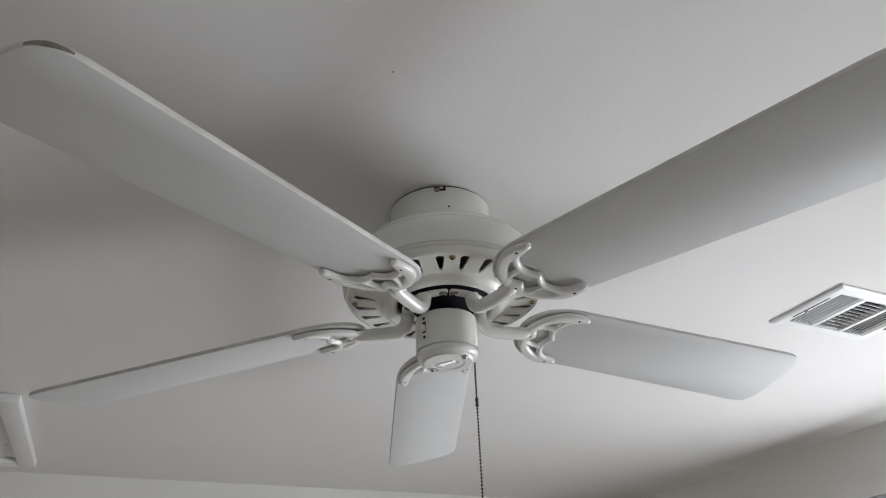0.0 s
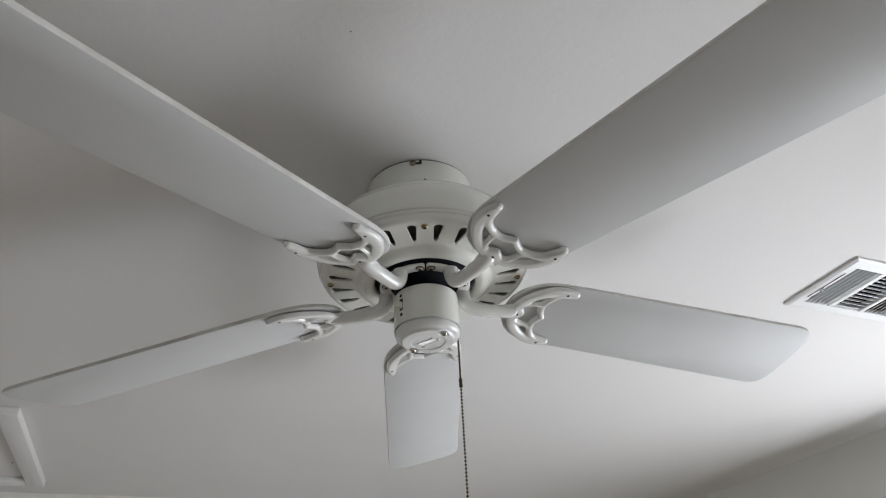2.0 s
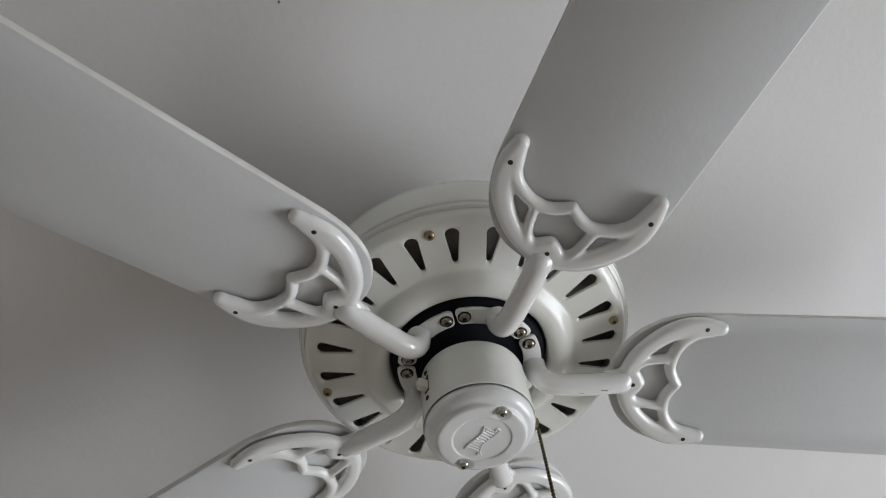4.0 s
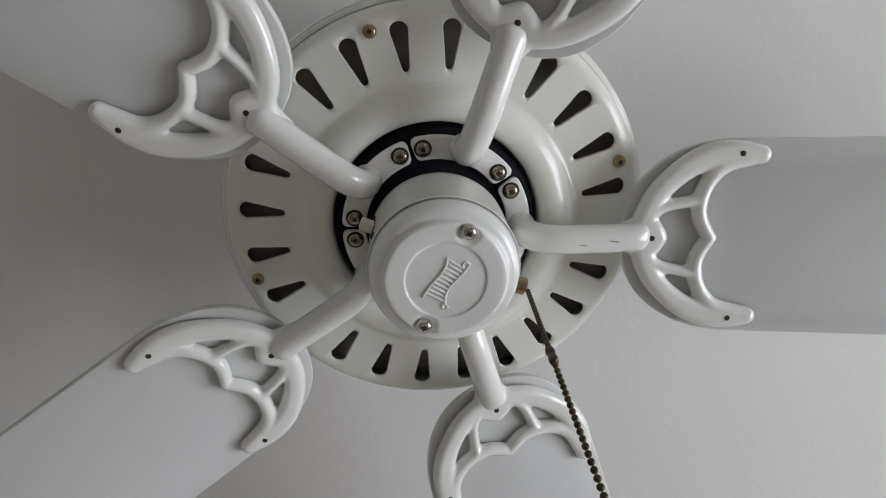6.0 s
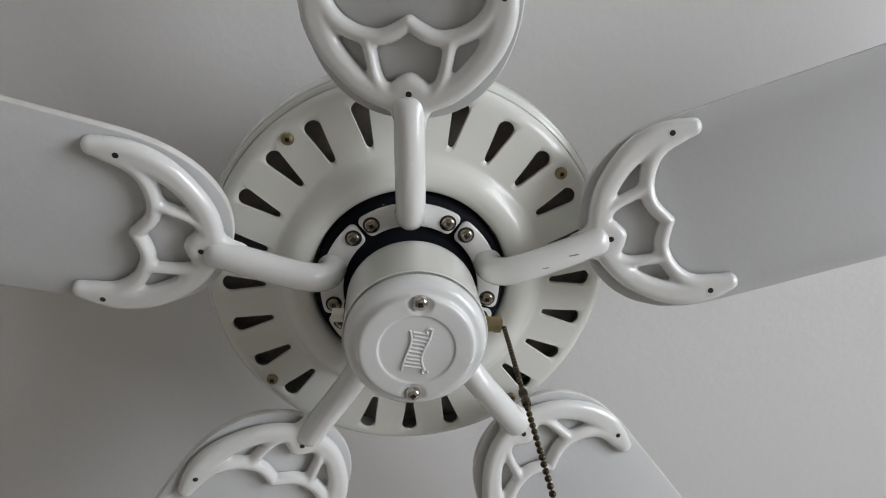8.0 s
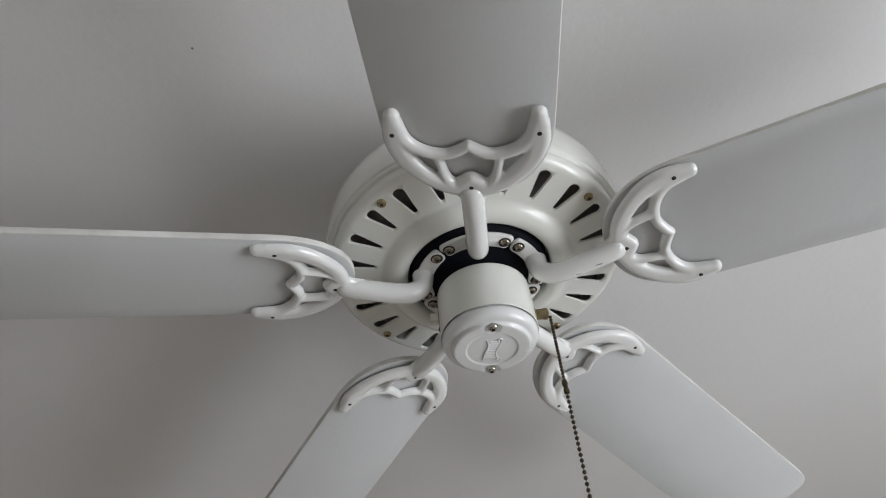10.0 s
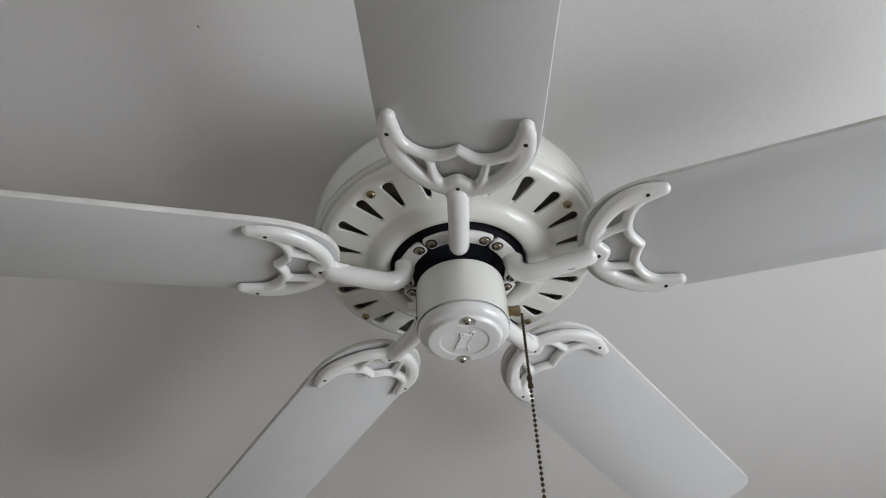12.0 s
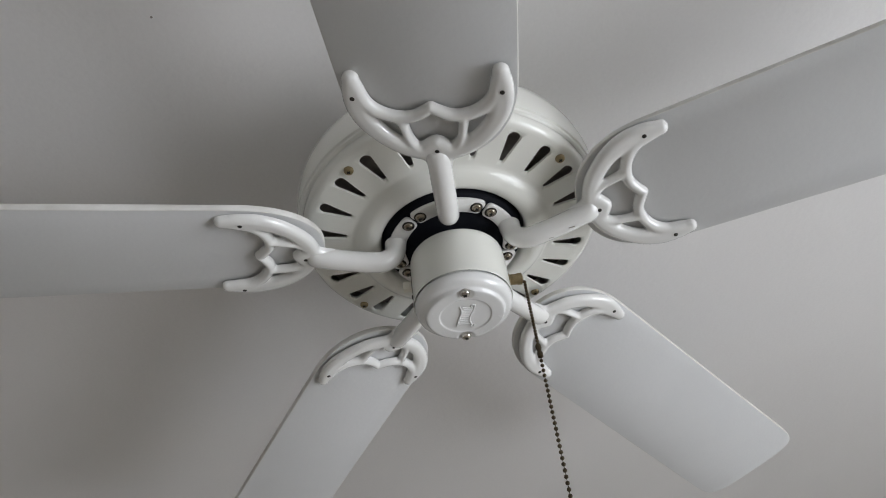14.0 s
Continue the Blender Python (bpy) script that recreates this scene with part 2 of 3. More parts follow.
def ceiling_sheet():
    """The ceiling, open where the duct comes through."""
    bm = bmesh.new()
    a0, a1, b0, b1 = VX0 + 0.025, VX1 - 0.025, VY0 + 0.025, VY1 - 0.025
    for x0, x1, y0, y1 in ((X0, a0, Y0, Y1), (a1, X1, Y0, Y1), (a0, a1, Y0, b0), (a0, a1, b1, Y1)):
        box(bm, x0, x1, y0, y1, CEIL, CEIL + 0.12)
    return tagged(link("ceiling", bm, CEILING), "white painted ceiling with a faint texture", "ceiling", kind="structure")


ceiling_sheet()
tagged(link("ground", boxed(-400, 400, -400, 400, -0.5, -0.3), GRASS), "green lawn outside the house", "ground", kind="structure")


def window(name, along, wall_in, wall_out, hole, label):
    """A sash window in its opening: jamb frame, meeting rail, two panes, sill."""
    a0, a1, z0, z1 = hole
    top = tagged(new(name), label, "window", kind="structure")

    def b(name, p0, p1, s0, s1, q0, q1, mat, bev=0.004):
        bm = boxed(p0, p1, s0, s1, q0, q1, bev) if along == "y" else boxed(s0, s1, p0, p1, q0, q1, bev)
        return part(name, bm, mat, top)

    out, w = (wall_out - wall_in), 0.045
    d0, d1 = sorted((wall_in + 0.45 * out, wall_in + 0.85 * out))
    b("jamb", d0, d1, a0, a0 + w, z0, z1, TRIM)
    b("jamb", d0, d1, a1 - w, a1, z0, z1, TRIM)
    b("head", d0, d1, a0 + w, a1 - w, z1 - w, z1, TRIM)
    b("bottom_rail", d0, d1, a0 + w, a1 - w, z0, z0 + w, TRIM)
    zm = (z0 + z1) / 2
    b("meeting_rail", d0, d1, a0 + w, a1 - w, zm - 0.02, zm + 0.02, TRIM)
    g = (d0 + d1) / 2
    for q0, q1 in ((z0 + w, zm - 0.02), (zm + 0.02, z1 - w)):
        pane = b("pane", g - 0.002, g + 0.002, a0 + w, a1 - w, q0, q1, GLASS, 0)
        pane.visible_shadow = False
    s0, s1 = sorted((wall_in - math.copysign(0.05, out), wall_in + 0.45 * out))
    b("window_sill", s0, s1, a0 + 0.001, a1 - 0.001, z0 + 0.001, z0 + 0.021, TRIM)
    return top


window("window_1", "y", X1, X1 + THICK, HOLE, "white-framed sash window letting in daylight")
# Unseen sash added around the rear fill lamp.
window("window_2", "x", Y0, Y0 - THICK, REAR, "made-up sash window out of view, added for fill light")


# ---- curtain rod over the window ----
def curtain_rod():
    top = tagged(new("curtain_rod"), "grey metal curtain rod with white brackets above the window", "curtain rod")
    zr, xr, y1 = ROD_Z, X1 - ROD_OUT, 0.90
    y0 = 2 * WIN_Y - y1
    bm = tube(bmesh.new(), [Vector((xr, y0, zr)), Vector((xr, y1, zr))], [0.011, 0.011], 20)
    part("rod", bm, ROD, top, "grey metal rod")
    ball = lathe([(0, -0.018), (0.012, -0.016), (0.020, -0.008), (0.022, 0), (0.020, 0.008), (0.012, 0.016), (0, 0.018)], 24)
    f = part("finial", ball, ROD, top, "rounded grey finial", m=pose(xr, y1 + 0.012, zr, 90, 0, 0))
    again(f, top, pose(xr, y0 - 0.012, zr, 90, 0, 0))
    bm = bmesh.new()
    box(bm, xr - 0.016, X1 - 0.004, -0.014, 0.014, -0.016, 0.016, 0.003)
    box(bm, X1 - 0.012, X1, -0.02, 0.02, -0.09, 0.075, 0.003)
    box(bm, xr - 0.018, xr - 0.006, -0.013, 0.013, -0.05, 0.046, 0.003)
    br = part("bracket", bm, TRIM, top, "white bracket", m=pose(0, ROD_B, zr))
    again(br, top, pose(0, 2 * WIN_Y - ROD_B, zr))
    path = [Vector((X1 - 0.002, y1 + 0.03, zr + 0.022)), Vector((xr + 0.02, y1 + 0.028, zr + 0.022)), Vector((xr + 0.002, y1 - 0.01, zr + 0.022)), Vector((xr, y1 - 0.08, zr + 0.022)), Vector((xr, y0 + 0.08, zr + 0.022)), Vector((xr + 0.002, y0 + 0.01, zr + 0.022)), Vector((xr + 0.02, y0 - 0.028, zr + 0.022)), Vector((X1 - 0.002, y0 - 0.03, zr + 0.022))]
    bm = bmesh.new()
    for a, c in zip(path, path[1:]):
        d = (c - a).normalized()
        s = Vector((-d.y, d.x, 0)) * 0.004
        v = [bm.verts.new(p + q + Vector((0, 0, h))) for p in (a, c) for q in (s, -s) for h in (-0.008, 0.008)]
        for f in ((0, 1, 3, 2), (4, 6, 7, 5), (0, 4, 5, 1), (2, 3, 7, 6), (0, 2, 6, 4), (1, 5, 7, 3)):
            bm.faces.new([v[i] for i in f])
    part("flat_rod", bm, TRIM, top, "white flat sheer rod curving back to the wall")
    return top


curtain_rod()


def curtain_panel():
    """A white curtain drawn to the side in deep folds, between rod and wall."""
    bm = bmesh.new()
    y0, y1, n, rows = 0.48, 0.86, 200, 14
    grid = []
    for j in range(rows + 1):
        z = ROD_Z + 0.034 - (ROD_Z - 0.30) * (j / rows) ** 1.6
        line = []
        for i in range(n + 1):
            s = i / n
            y = y0 + (y1 - y0) * s + 0.004 * math.sin(5 * z)
            x = X1 - 0.060 + 0.036 * math.sin(s * 84 + 0.4 * math.sin(3 * z)) + 0.005 * math.sin(s * 17 + z)
            line.append(bm.verts.new((x, y, z + 0.006 * math.sin(s * 84))))
        grid.append(line)
    for a, b in zip(grid, grid[1:]):
        for i in range(n):
            bm.faces.new([a[i], a[i + 1], b[i + 1], b[i]])
    return tagged(link("curtain", bm, CLOTH, sharp=80), "white sheer curtain gathered in folds behind the rod", "curtain")


curtain_panel()


# ---- ceiling register ----
def register():
    top = tagged(new("air_register"), "white three-way steel air register set in the ceiling", "air vent")
    z = CEIL
    bm = bmesh.new()
    x0, x1, y0, y1 = VX0, VX1, VY0, VY1
    w, e = 0.027, 0.008
    ring = [((x0, y0), (x1, y0)), ((x1, y0), (x1, y1)), ((x1, y1), (x0, y1)), ((x0, y1), (x0, y0))]
    sections = [(z, 0.0), (z - 0.005, 0.0), (z - e, 0.006), (z - e, w), (z + 0.004, w + 0.002)]
    loops = []
    for h, d in sections:
        loops.append([bm.verts.new(p) for p in ((x0 + d, y0 + d, h), (x1 - d, y0 + d, h), (x1 - d, y1 - d, h), (x0 + d, y1 - d, h))])
    for a, b in zip(loops, loops[1:]):
        for i in range(4):
            bm.faces.new([a[i - 1], a[i], b[i], b[i - 1]])
    part("frame", bm, VENT, top, sharp=20)
    ix0, ix1, iy0, iy1 = x0 + w, x1 - w, y0 + w, y1 - w
    third = (ix1 - ix0) / 3.1
    d1, d2 = ix0 + third * 0.98, ix1 - third * 0.98
    for d in (d1, d2):
        part("divider", boxed(d - 0.006, d + 0.006, iy0, iy1, z - e, z + 0.006, 0.001), VENT, top)

    def fin(length, tilt, deep=1.0):
        bm = bmesh.new()
        n = 5
        rows = []
        for i in range(n + 1):
            s = i / n
            px, pz = 0.011 * (s - 0.5) * 1.3 * tilt + 0.004 * tilt * (s - 0.5) ** 2, -0.0065 + 0.013 * deep * s
            rows.append([bm.verts.new((px + o, q, pz)) for o, q in ((-0.0006, -length / 2), (-0.0006, length / 2), (0.0006, length / 2), (0.0006, -length / 2))])
        for a, b in zip(rows, rows[1:]):
            for k in range(4):
                bm.faces.new([a[k - 1], a[k], b[k], b[k - 1]])
        bm.faces.new(rows[0])
        bm.faces.new(rows[-1][::-1])
        return bm

    L = iy1 - iy0 - 0.001
    first = None
    for lo, hi, tilt in ((ix0, d1 - 0.006, -1), (d2 + 0.006, ix1, 1)):
        n, first = 6, None
        for i in range(n):
            m = pose(lo + (hi - lo) * (i + 0.6) / n, (iy0 + iy1) / 2, z)
            if first is None:
                first = part("louver", fin(L, 0.9 if tilt < 0 else 1.25, 1.0 if tilt < 0 else 0.75), VENT, top, m=m)
            else:
                again(first, top, m)
    first = None
    for i in range(11):
        m = pose((d1 + d2) / 2, iy0 + (iy1 - iy0) * (i + 0.5) / 11, z, 0, 0, 90)
        if first is None:
            first = part("louver", fin(d2 - d1 - 0.0125, 0.25, 0.6), VENT, top, m=m)
        else:
            again(first, top, m)
    bm = bmesh.new()
    box(bm, ix0 - 0.001, ix1 + 0.001, iy0 - 0.001, iy1 + 0.001, z + 0.055, z + 0.06)
    for a in ((ix0 - 0.004, ix0, iy0, iy1), (ix1, ix1 + 0.004, iy0, iy1), (ix0, ix1, iy0 - 0.004, iy0), (ix0, ix1, iy1, iy1 + 0.004)):
        box(bm, *a, z + 0.005, z + 0.06)
    part("duct", bm, DUCT, top, "dark sheet-steel duct")
    bm = boxed(x0 + 0.0165, x0 + 0.0190, iy0 + 0.02, iy1 - 0.02, z - e - 0.0008, z - e + 0.002)
    part("lever_slot", bm, SLOTTED, top, "dark slot of the damper lever")
    bm = boxed(x0 + 0.014, x0 + 0.021, 0, 0.006, z - e - 0.007, z - e, 0.0015)
    part("damper_lever", bm, ROD, top, "grey damper lever", m=pose(0, VY1 - 0.085, 0))
    part("screw", lathe([(0.004, 0), (0.0038, -0.001), (0.0025, -0.0018), (0, -0.002)], 12), SPECK, top, m=pose(x1 - 0.013, (y0 + y1) / 2 + 0.02, z - e))
    return top


register()


# ---- attic hatch ----
def hatch():
    top = tagged(new("attic_hatch"), "white wooden attic hatch with raised trim in the ceiling", "attic hatch")
    x1, y0, y1 = HATCH_X, HATCH_Y0, HATCH_Y1
    x0, w, t = x1 - 0.62, 0.051, 0.024
    z = CEIL
    for n, a in (("trim_board", (x1 - w, x1, y0, y1)), ("trim_board", (x0, x0 + w, y0, y1)), ("trim_board", (x0 + w + 0.001, x1 - w - 0.001, y0, y0 + w)), ("trim_board", (x0 + w + 0.001, x1 - w - 0.001, y1 - w, y1))):
        part(n, boxed(*a, z - t, z, 0.004), TRIM, top)
    part("panel", boxed(x0 + w + 0.004, x1 - w - 0.004, y0 + w + 0.004, y1 - w - 0.004, z - 0.007, z, 0.001), CEILING, top, "painted hatch panel")
    # Dark dot put on the panel for a tiny shadow by the trim.
    part("catch", lathe([(0.0018, 0), (0.0018, -0.002), (0.0011, -0.003), (0, -0.0034)], 12), SPECK, top, "small dark dot for a corner shadow", m=pose(x1 - w - 0.02, y1 - w - 0.16, z - 0.007))
    return top


hatch()
# A small dark speck on the ceiling, its cause unknown.
tagged(link("nail_hole", lathe([(0.0013, 0), (0.0010, -0.0004), (0, -0.0005)], 10), SPECK, m=pose(SPOT[0], SPOT[1], CEIL)), "tiny dark speck on the white ceiling", "nail hole")


# ---- ceiling fan ----
fan = tagged(new("ceiling_fan"), "white five-blade ceiling fan with scrolled arms, hung close to the ceiling", "ceiling fan")
fan.matrix_world = FAN
fan.rotation_mode = "XYZ"

canopy = part("canopy", lathe(smooth_profile([(0.564, 0.85), (0.564, 0.95), (0.568, 1.06), (0.572, 1.2), (0.577, 1.345)], 1) + [(0.577, 1.352), (0.574, 1.356), (0.560, 1.357)], 96, U), ENAMEL, fan, "white enamelled canopy against the ceiling")


def pan_screw(r, h, ring=False, slot=True):
    """A domed screw head that looks down, its cross recess coloured dark."""
    bm = lathe([(r, 0), (r, -0.35 * h), (0.9 * r, -0.7 * h), (0.6 * r, -0.95 * h), (0, -h)], 20)
    if slot and ring:
        # Flat dark collar, coloured for the shade of a countersink.
        lathe([(1.22 * r, 0), (1.22 * r, -0.0004), (0.99 * r, -0.0004)], 20, 1.0, bm, 1)
    if slot:
        for a, b in ((0.38, 0.15), (0.15, 0.38)):
            box(bm, -a * r, a * r, -b * r, b * r, -1.04 * h, -0.8 * h, 0, 1)
    return bm


# the canopy's bayonet slot with its screw
CANA = radians(-113.5)
cm = Matrix.Rotation(CANA, 4, "Z") @ Matrix.Translation((0.576 * U, 0, 1.315 * U)) @ Matrix.Rotation(radians(90), 4, "Y") @ Matrix.Rotation(math.pi, 4, "X")
bm = bmesh.new()
box(bm, -0.012 * U, 0.014 * U, -0.062 * U, 0.035 * U, -0.006 * U, 0.006 * U, 0.003 * U)
box(bm, -0.040 * U, 0.014 * U, -0.070 * U, -0.046 * U, -0.005 * U, 0.005 * U, 0.003 * U)
# Dark ring that stands for the thin line of shade under the ceiling.
part("gasket", lathe([(0.52, 1.350), (0.568, 1.350), (0.568, 1.375), (0.52, 1.375)], 96, U), SLOTTED, canopy, "dark ring for the shade in the gap at the ceiling")
part("keyhole_slot", bm, SLOTTED, canopy, "dark keyhole slot", m=cm)
part("screw", pan_screw(0.034 * U, 0.03 * U), [STEEL, SLOTTED], canopy, "steel screw", m=cm @ Matrix.Translation((0, 0.022 * U, -0.006 * U)))
part("screw", pan_screw(0.012 * U, 0.012 * U, False, False), STEEL, canopy, m=Matrix.Rotation(radians(-104), 4, "Z") @ Matrix.Translation((0.570 * U, 0, 1.10 * U)) @ Matrix.Rotation(radians(-90), 4, "Y"))

bell = [(1.035, 0.335), (1.052, 0.346), (1.058, 0.358), (1.052, 0.366), (1.066, 0.374), (1.074, 0.42), (1.074, 0.55), (1.064, 0.62), (1.040, 0.668), (1.022, 0.684), (1.012, 0.690), (1.000, 0.704), (0.980, 0.745), (0.955, 0.778), (0.92, 0.803), (0.86, 0.828), (0.75, 0.850), (0.60, 0.865), (0.45, 0.875)]
part("motor_housing", lathe(bell, 128, U), ENAMEL, fan, "white enamelled bell-shaped motor housing", sharp=24)


def plate_z(r):
    """Underside of the vent plate's slotted zone."""
    return 0.236 + (r - 0.70) * (0.262 - 0.236) / 0.27


def vent_plate():
    bm = bmesh.new()
    n_sec, arc, side = 24, 20, 8
    a_step = 2 * math.pi / n_sec
    r_in, r_out = 0.705, 0.972
    c1, c2, w1, w2 = 0.913, 0.752, 0.038, 0.020

    def sdf(r, y):
        t = min(1, max(0, (r - c2) / (c1 - c2)))
        return math.hypot(r - (c2 + t * (c1 - c2)), y) - (w2 + t * (w1 - w2))

    for k in range(n_sec):
        mid = radians(4.1) + k * a_step
        rim = [(r_in, -0.5 + i / arc) for i in range(arc)] + [(r_in + (r_out - r_in) * i / side, 0.5) for i in range(side)]
        rim += [(r_out, 0.5 - i / arc) for i in range(arc)] + [(r_out - (r_out - r_in) * i / side, -0.5) for i in range(side)]
        outer, inner, deep, lip = [], [], [], []
        for r, s in rim:
            th = s * a_step
            y = th * 0.84
            lo, hi = 0.0, 1.0
            for _ in range(30):
                m = (lo + hi) / 2
                if sdf(0.845 + m * (r - 0.845), m * y) < 0:
                    lo = m
                else:
                    hi = m
            q, qy = 0.845 + lo * (r - 0.845), lo * y
            q2, qy2 = 0.845 + 1.12 * lo * (r - 0.845), 1.12 * lo * y

            def at(rr, yy, dz):
                a = mid + yy / 0.84
                return bm.verts.new((rr * U * math.cos(a), rr * U * math.sin(a), (plate_z(rr) + dz) * U))

            outer.append(at(r, y, 0))
            lip.append(at(q2, qy2, 0))
            inner.append(at(q, qy, 0.008))
            deep.append(at(q, qy, 0.018))
        n = len(rim)
        for a, b in ((outer, lip), (lip, inner), (inner, deep)):
            for i in range(n):
                bm.faces.new([a[i - 1], a[i], b[i], b[i - 1]])
    n = n_sec * arc
    turn = Matrix.Rotation(radians(4.1) - a_step / 2, 4, "Z")
    rim = [(0.972, plate_z(0.972)), (0.99, 0.267), (1.010, 0.278), (1.024, 0.295), (1.031, 0.315), (1.033, 0.345)]
    hub = [(0.705, plate_z(0.705)), (0.690, 0.2345), (0.675, 0.228), (0.655, 0.208), (0.63, 0.187), (0.60, 0.174), (0.575, 0.171), (0.55, 0.175), (0.525, 0.187), (0.508, 0.205), (0.500, 0.235), (0.500, 0.31)]
    for prof in (rim, hub):
        b2 = lathe(prof, n, U)
        b2.transform(turn)
        me = bpy.data.meshes.new("tmp")
        b2.to_mesh(me)
        b2.free()
        bm.from_mesh(me)
        bpy.data.meshes.remove(me)
    bmesh.ops.remove_doubles(bm, verts=bm.verts, dist=2e-5)
    return part("vent_plate", bm, ENAMEL, fan, "white enamelled vent plate with radial slots", sharp=45)


plate = vent_plate()
part("motor_core", lathe([(0.49, 0.46), (0.70, 0.385), (0.96, 0.395), (1.0, 0.42)], 96, U), MOTOR, fan, "dusty dark motor core behind the slots")
head = None
for i in range(4):
    a = radians(161.4 + 90 * i)
    m = Matrix.Rotation(a, 4, "Z") @ Matrix.Translation((0.9406 * U, 0, plate_z(0.94) * U))
    if head is None:
        head = part("screw", pan_screw(0.031 * U, 0.024 * U), [BRASS, SLOTTED], plate, "brass screw", m=m)
    else:
        again(head, plate, m)
part("flywheel", lathe([(0.14, 0.04), (0.14, 0.17), (0.26, 0.175), (0.30, 0.185), (0.315, 0.189), (0.445, 0.189), (0.470, 0.205), (0.488, 0.235), (0.488, 0.30)], 96, U), RUBBER, fan, "black rubber flywheel ring")

# ---- blade arms and blades ----
DROOP, SLOPE = 0.062, -0.2067
ex = Vector((1, 0, -DROOP)).normalized()
ey = Vector((0, 1, SLOPE))
ey = (ey - ex * ey.dot(ex)).normalized()
ez = ex.cross(ey)
TILTED = Matrix((ex, ey, ez)).transposed().to_4x4()
TILTED.translation = Vector((0, 0, (-0.0282 + DROOP * 1.39) * U))
STROKES = [
    smooth_profile([(1.492, 0.379, 0.044), (1.392, 0.384, 0.060), (1.300, 0.380, 0.063), (1.194, 0.346, 0.057), (1.097, 0.277, 0.053), (1.018, 0.193, 0.052), (0.974, 0.096, 0.054), (0.961, 0.0, 0.058)]),
    smooth_profile([(1.420, 0.375, 0.050), (1.336, 0.345, 0.044), (1.274, 0.288, 0.038), (1.231, 0.205, 0.036), (1.220, 0.110, 0.035), (1.262, 0.030, 0.034), (1.287, 0.0, 0.030)]),
    smooth_profile([(1.000, 0.112, 0.034), (1.060, 0.142, 0.028), (1.120, 0.155, 0.027), (1.220, 0.171, 0.029)]),
]
BOSS = [(0.995, 0.0, 0.060), (1.046, 0.0, 0.034)]
STEM = [(0.85, 0.0, 0.066), (0.925, 0.0, 0.084), (0.975, 0.0, 0.100)]


def arm_sdf(x, y):
    d = 9.0
    k = 0.022
    y = y if y > 0 else -0.962 * y  # the trailing wing is a little longer
    lines = STROKES + [BOSS, STEM]
    for line in lines:
        if max(p[0] for p in line) + 0.15 < x or min(p[0] for p in line) - 0.15 > x:
            continue
        best = 9.0
        for (ax, ay, ar), (bx, by, br) in zip(line, line[1:]):
            px, py, qx, qy = x - ax, y - ay, bx - ax, by - ay
            t = min(1.0, max(0.0, (px * qx + py * qy) / (qx * qx + qy * qy)))
            best = min(best, math.hypot(px - t * qx, py - t * qy) - (ar + t * (br - ar)))
        h = max(k - abs(d - best), 0.0) / k
        d = min(d, best) - h * h * k * 0.25
    return d


BLADE_W = 0.060
ARM_TOP, ARM_SIDE, ARM_ROUND, ARM_BULGE = 0.044, 0.014, 0.044, 0.036


def arm_casting():
    """The pierced crescent, cast with rounded ribs: marching squares over its outline."""
    bm = bmesh.new()
    x0, y0, h, nx, ny = 0.78, -0.46, 0.0085, 90, 109
    val = [[arm_sdf(x0 + i * h, y0 + j * h) for j in range(ny)] for i in range(nx)]
    val = [[v if abs(v) > 1e-5 else 1e-5 for v in row] for row in val]
    cache = {}

    def height(d):
        s = min(1.0, max(0.0, -d / ARM_ROUND))
        return ARM_TOP - ARM_SIDE - ARM_BULGE * math.sqrt(max(0.0, 1 - (1 - s) ** 2))

    def corner(i, j):
        if (i, j) not in cache:
            cache[(i, j)] = bm.verts.new(((x0 + i * h) * U, (y0 + j * h) * U, height(val[i][j]) * U))
        return cache[(i, j)]

    def cross(a, b):
        key = (a, b) if a < b else (b, a)
        if key not in cache:
            (i, j), (k, l) = key
            va, vb = val[i][j], val[k][l]
            t = min(0.95, max(0.05, va / (va - vb)))
            cache[key] = bm.verts.new(((x0 + (i + t * (k - i)) * h) * U, (y0 + (j + t * (l - j)) * h) * U, (ARM_TOP - ARM_SIDE) * U))
        return cache[key]

    for i in range(nx - 1):
        for j in range(ny - 1):
            c = [(i, j), (i + 1, j), (i + 1, j + 1), (i, j + 1)]
            poly = []
            for a, b in zip(c, c[1:] + c[:1]):
                ia, ib = val[a[0]][a[1]] < 0, val[b[0]][b[1]] < 0
                if ia:
                    poly.append(corner(*a))
                if ia != ib:
                    poly.append(cross(a, b))
            if len(poly) >= 3:
                bm.faces.new(poly)
    edges = [e for e in bm.edges if len(e.link_faces) == 1]
    made = bmesh.ops.extrude_edge_only(bm, edges=edges)
    for v in made["geom"]:
        if isinstance(v, bmesh.types.BMVert):
            v.co.z = ARM_TOP * U
    return bm


def arm_bar():
    """The bent bar from the hub to the crescent, with its bolted foot."""
    bm = bmesh.new()
    r = 0.069
    pts = [(0.978, 0.034, 0.024), (0.974, 0.031, 0.044), (0.958, 0.026, 0.058), (0.925, 0.019, 0.066), (0.86, 0.011, 0.068), (0.78, 0.003, r), (0.66, -0.004, r), (0.56, -0.005, r), (0.50, 0.004, r), (0.450, 0.034, r), (0.420, 0.080, 0.070), (0.410, 0.125, 0.071), (0.408, 0.172, 0.074)]
    pts = smooth_profile(pts, 2)
    tube(bm, [Vector((x * U, 0, z * U)) for x, z, q in pts], [q * U for x, z, q in pts], 24)
    for v in bm.verts:  # the end flattens but keeps its width
        t = min(1.0, max(0.0, (v.co.x / U - 0.86) / 0.115))
        v.co.y *= 1 + 0.30 * t ** 2
    return bm


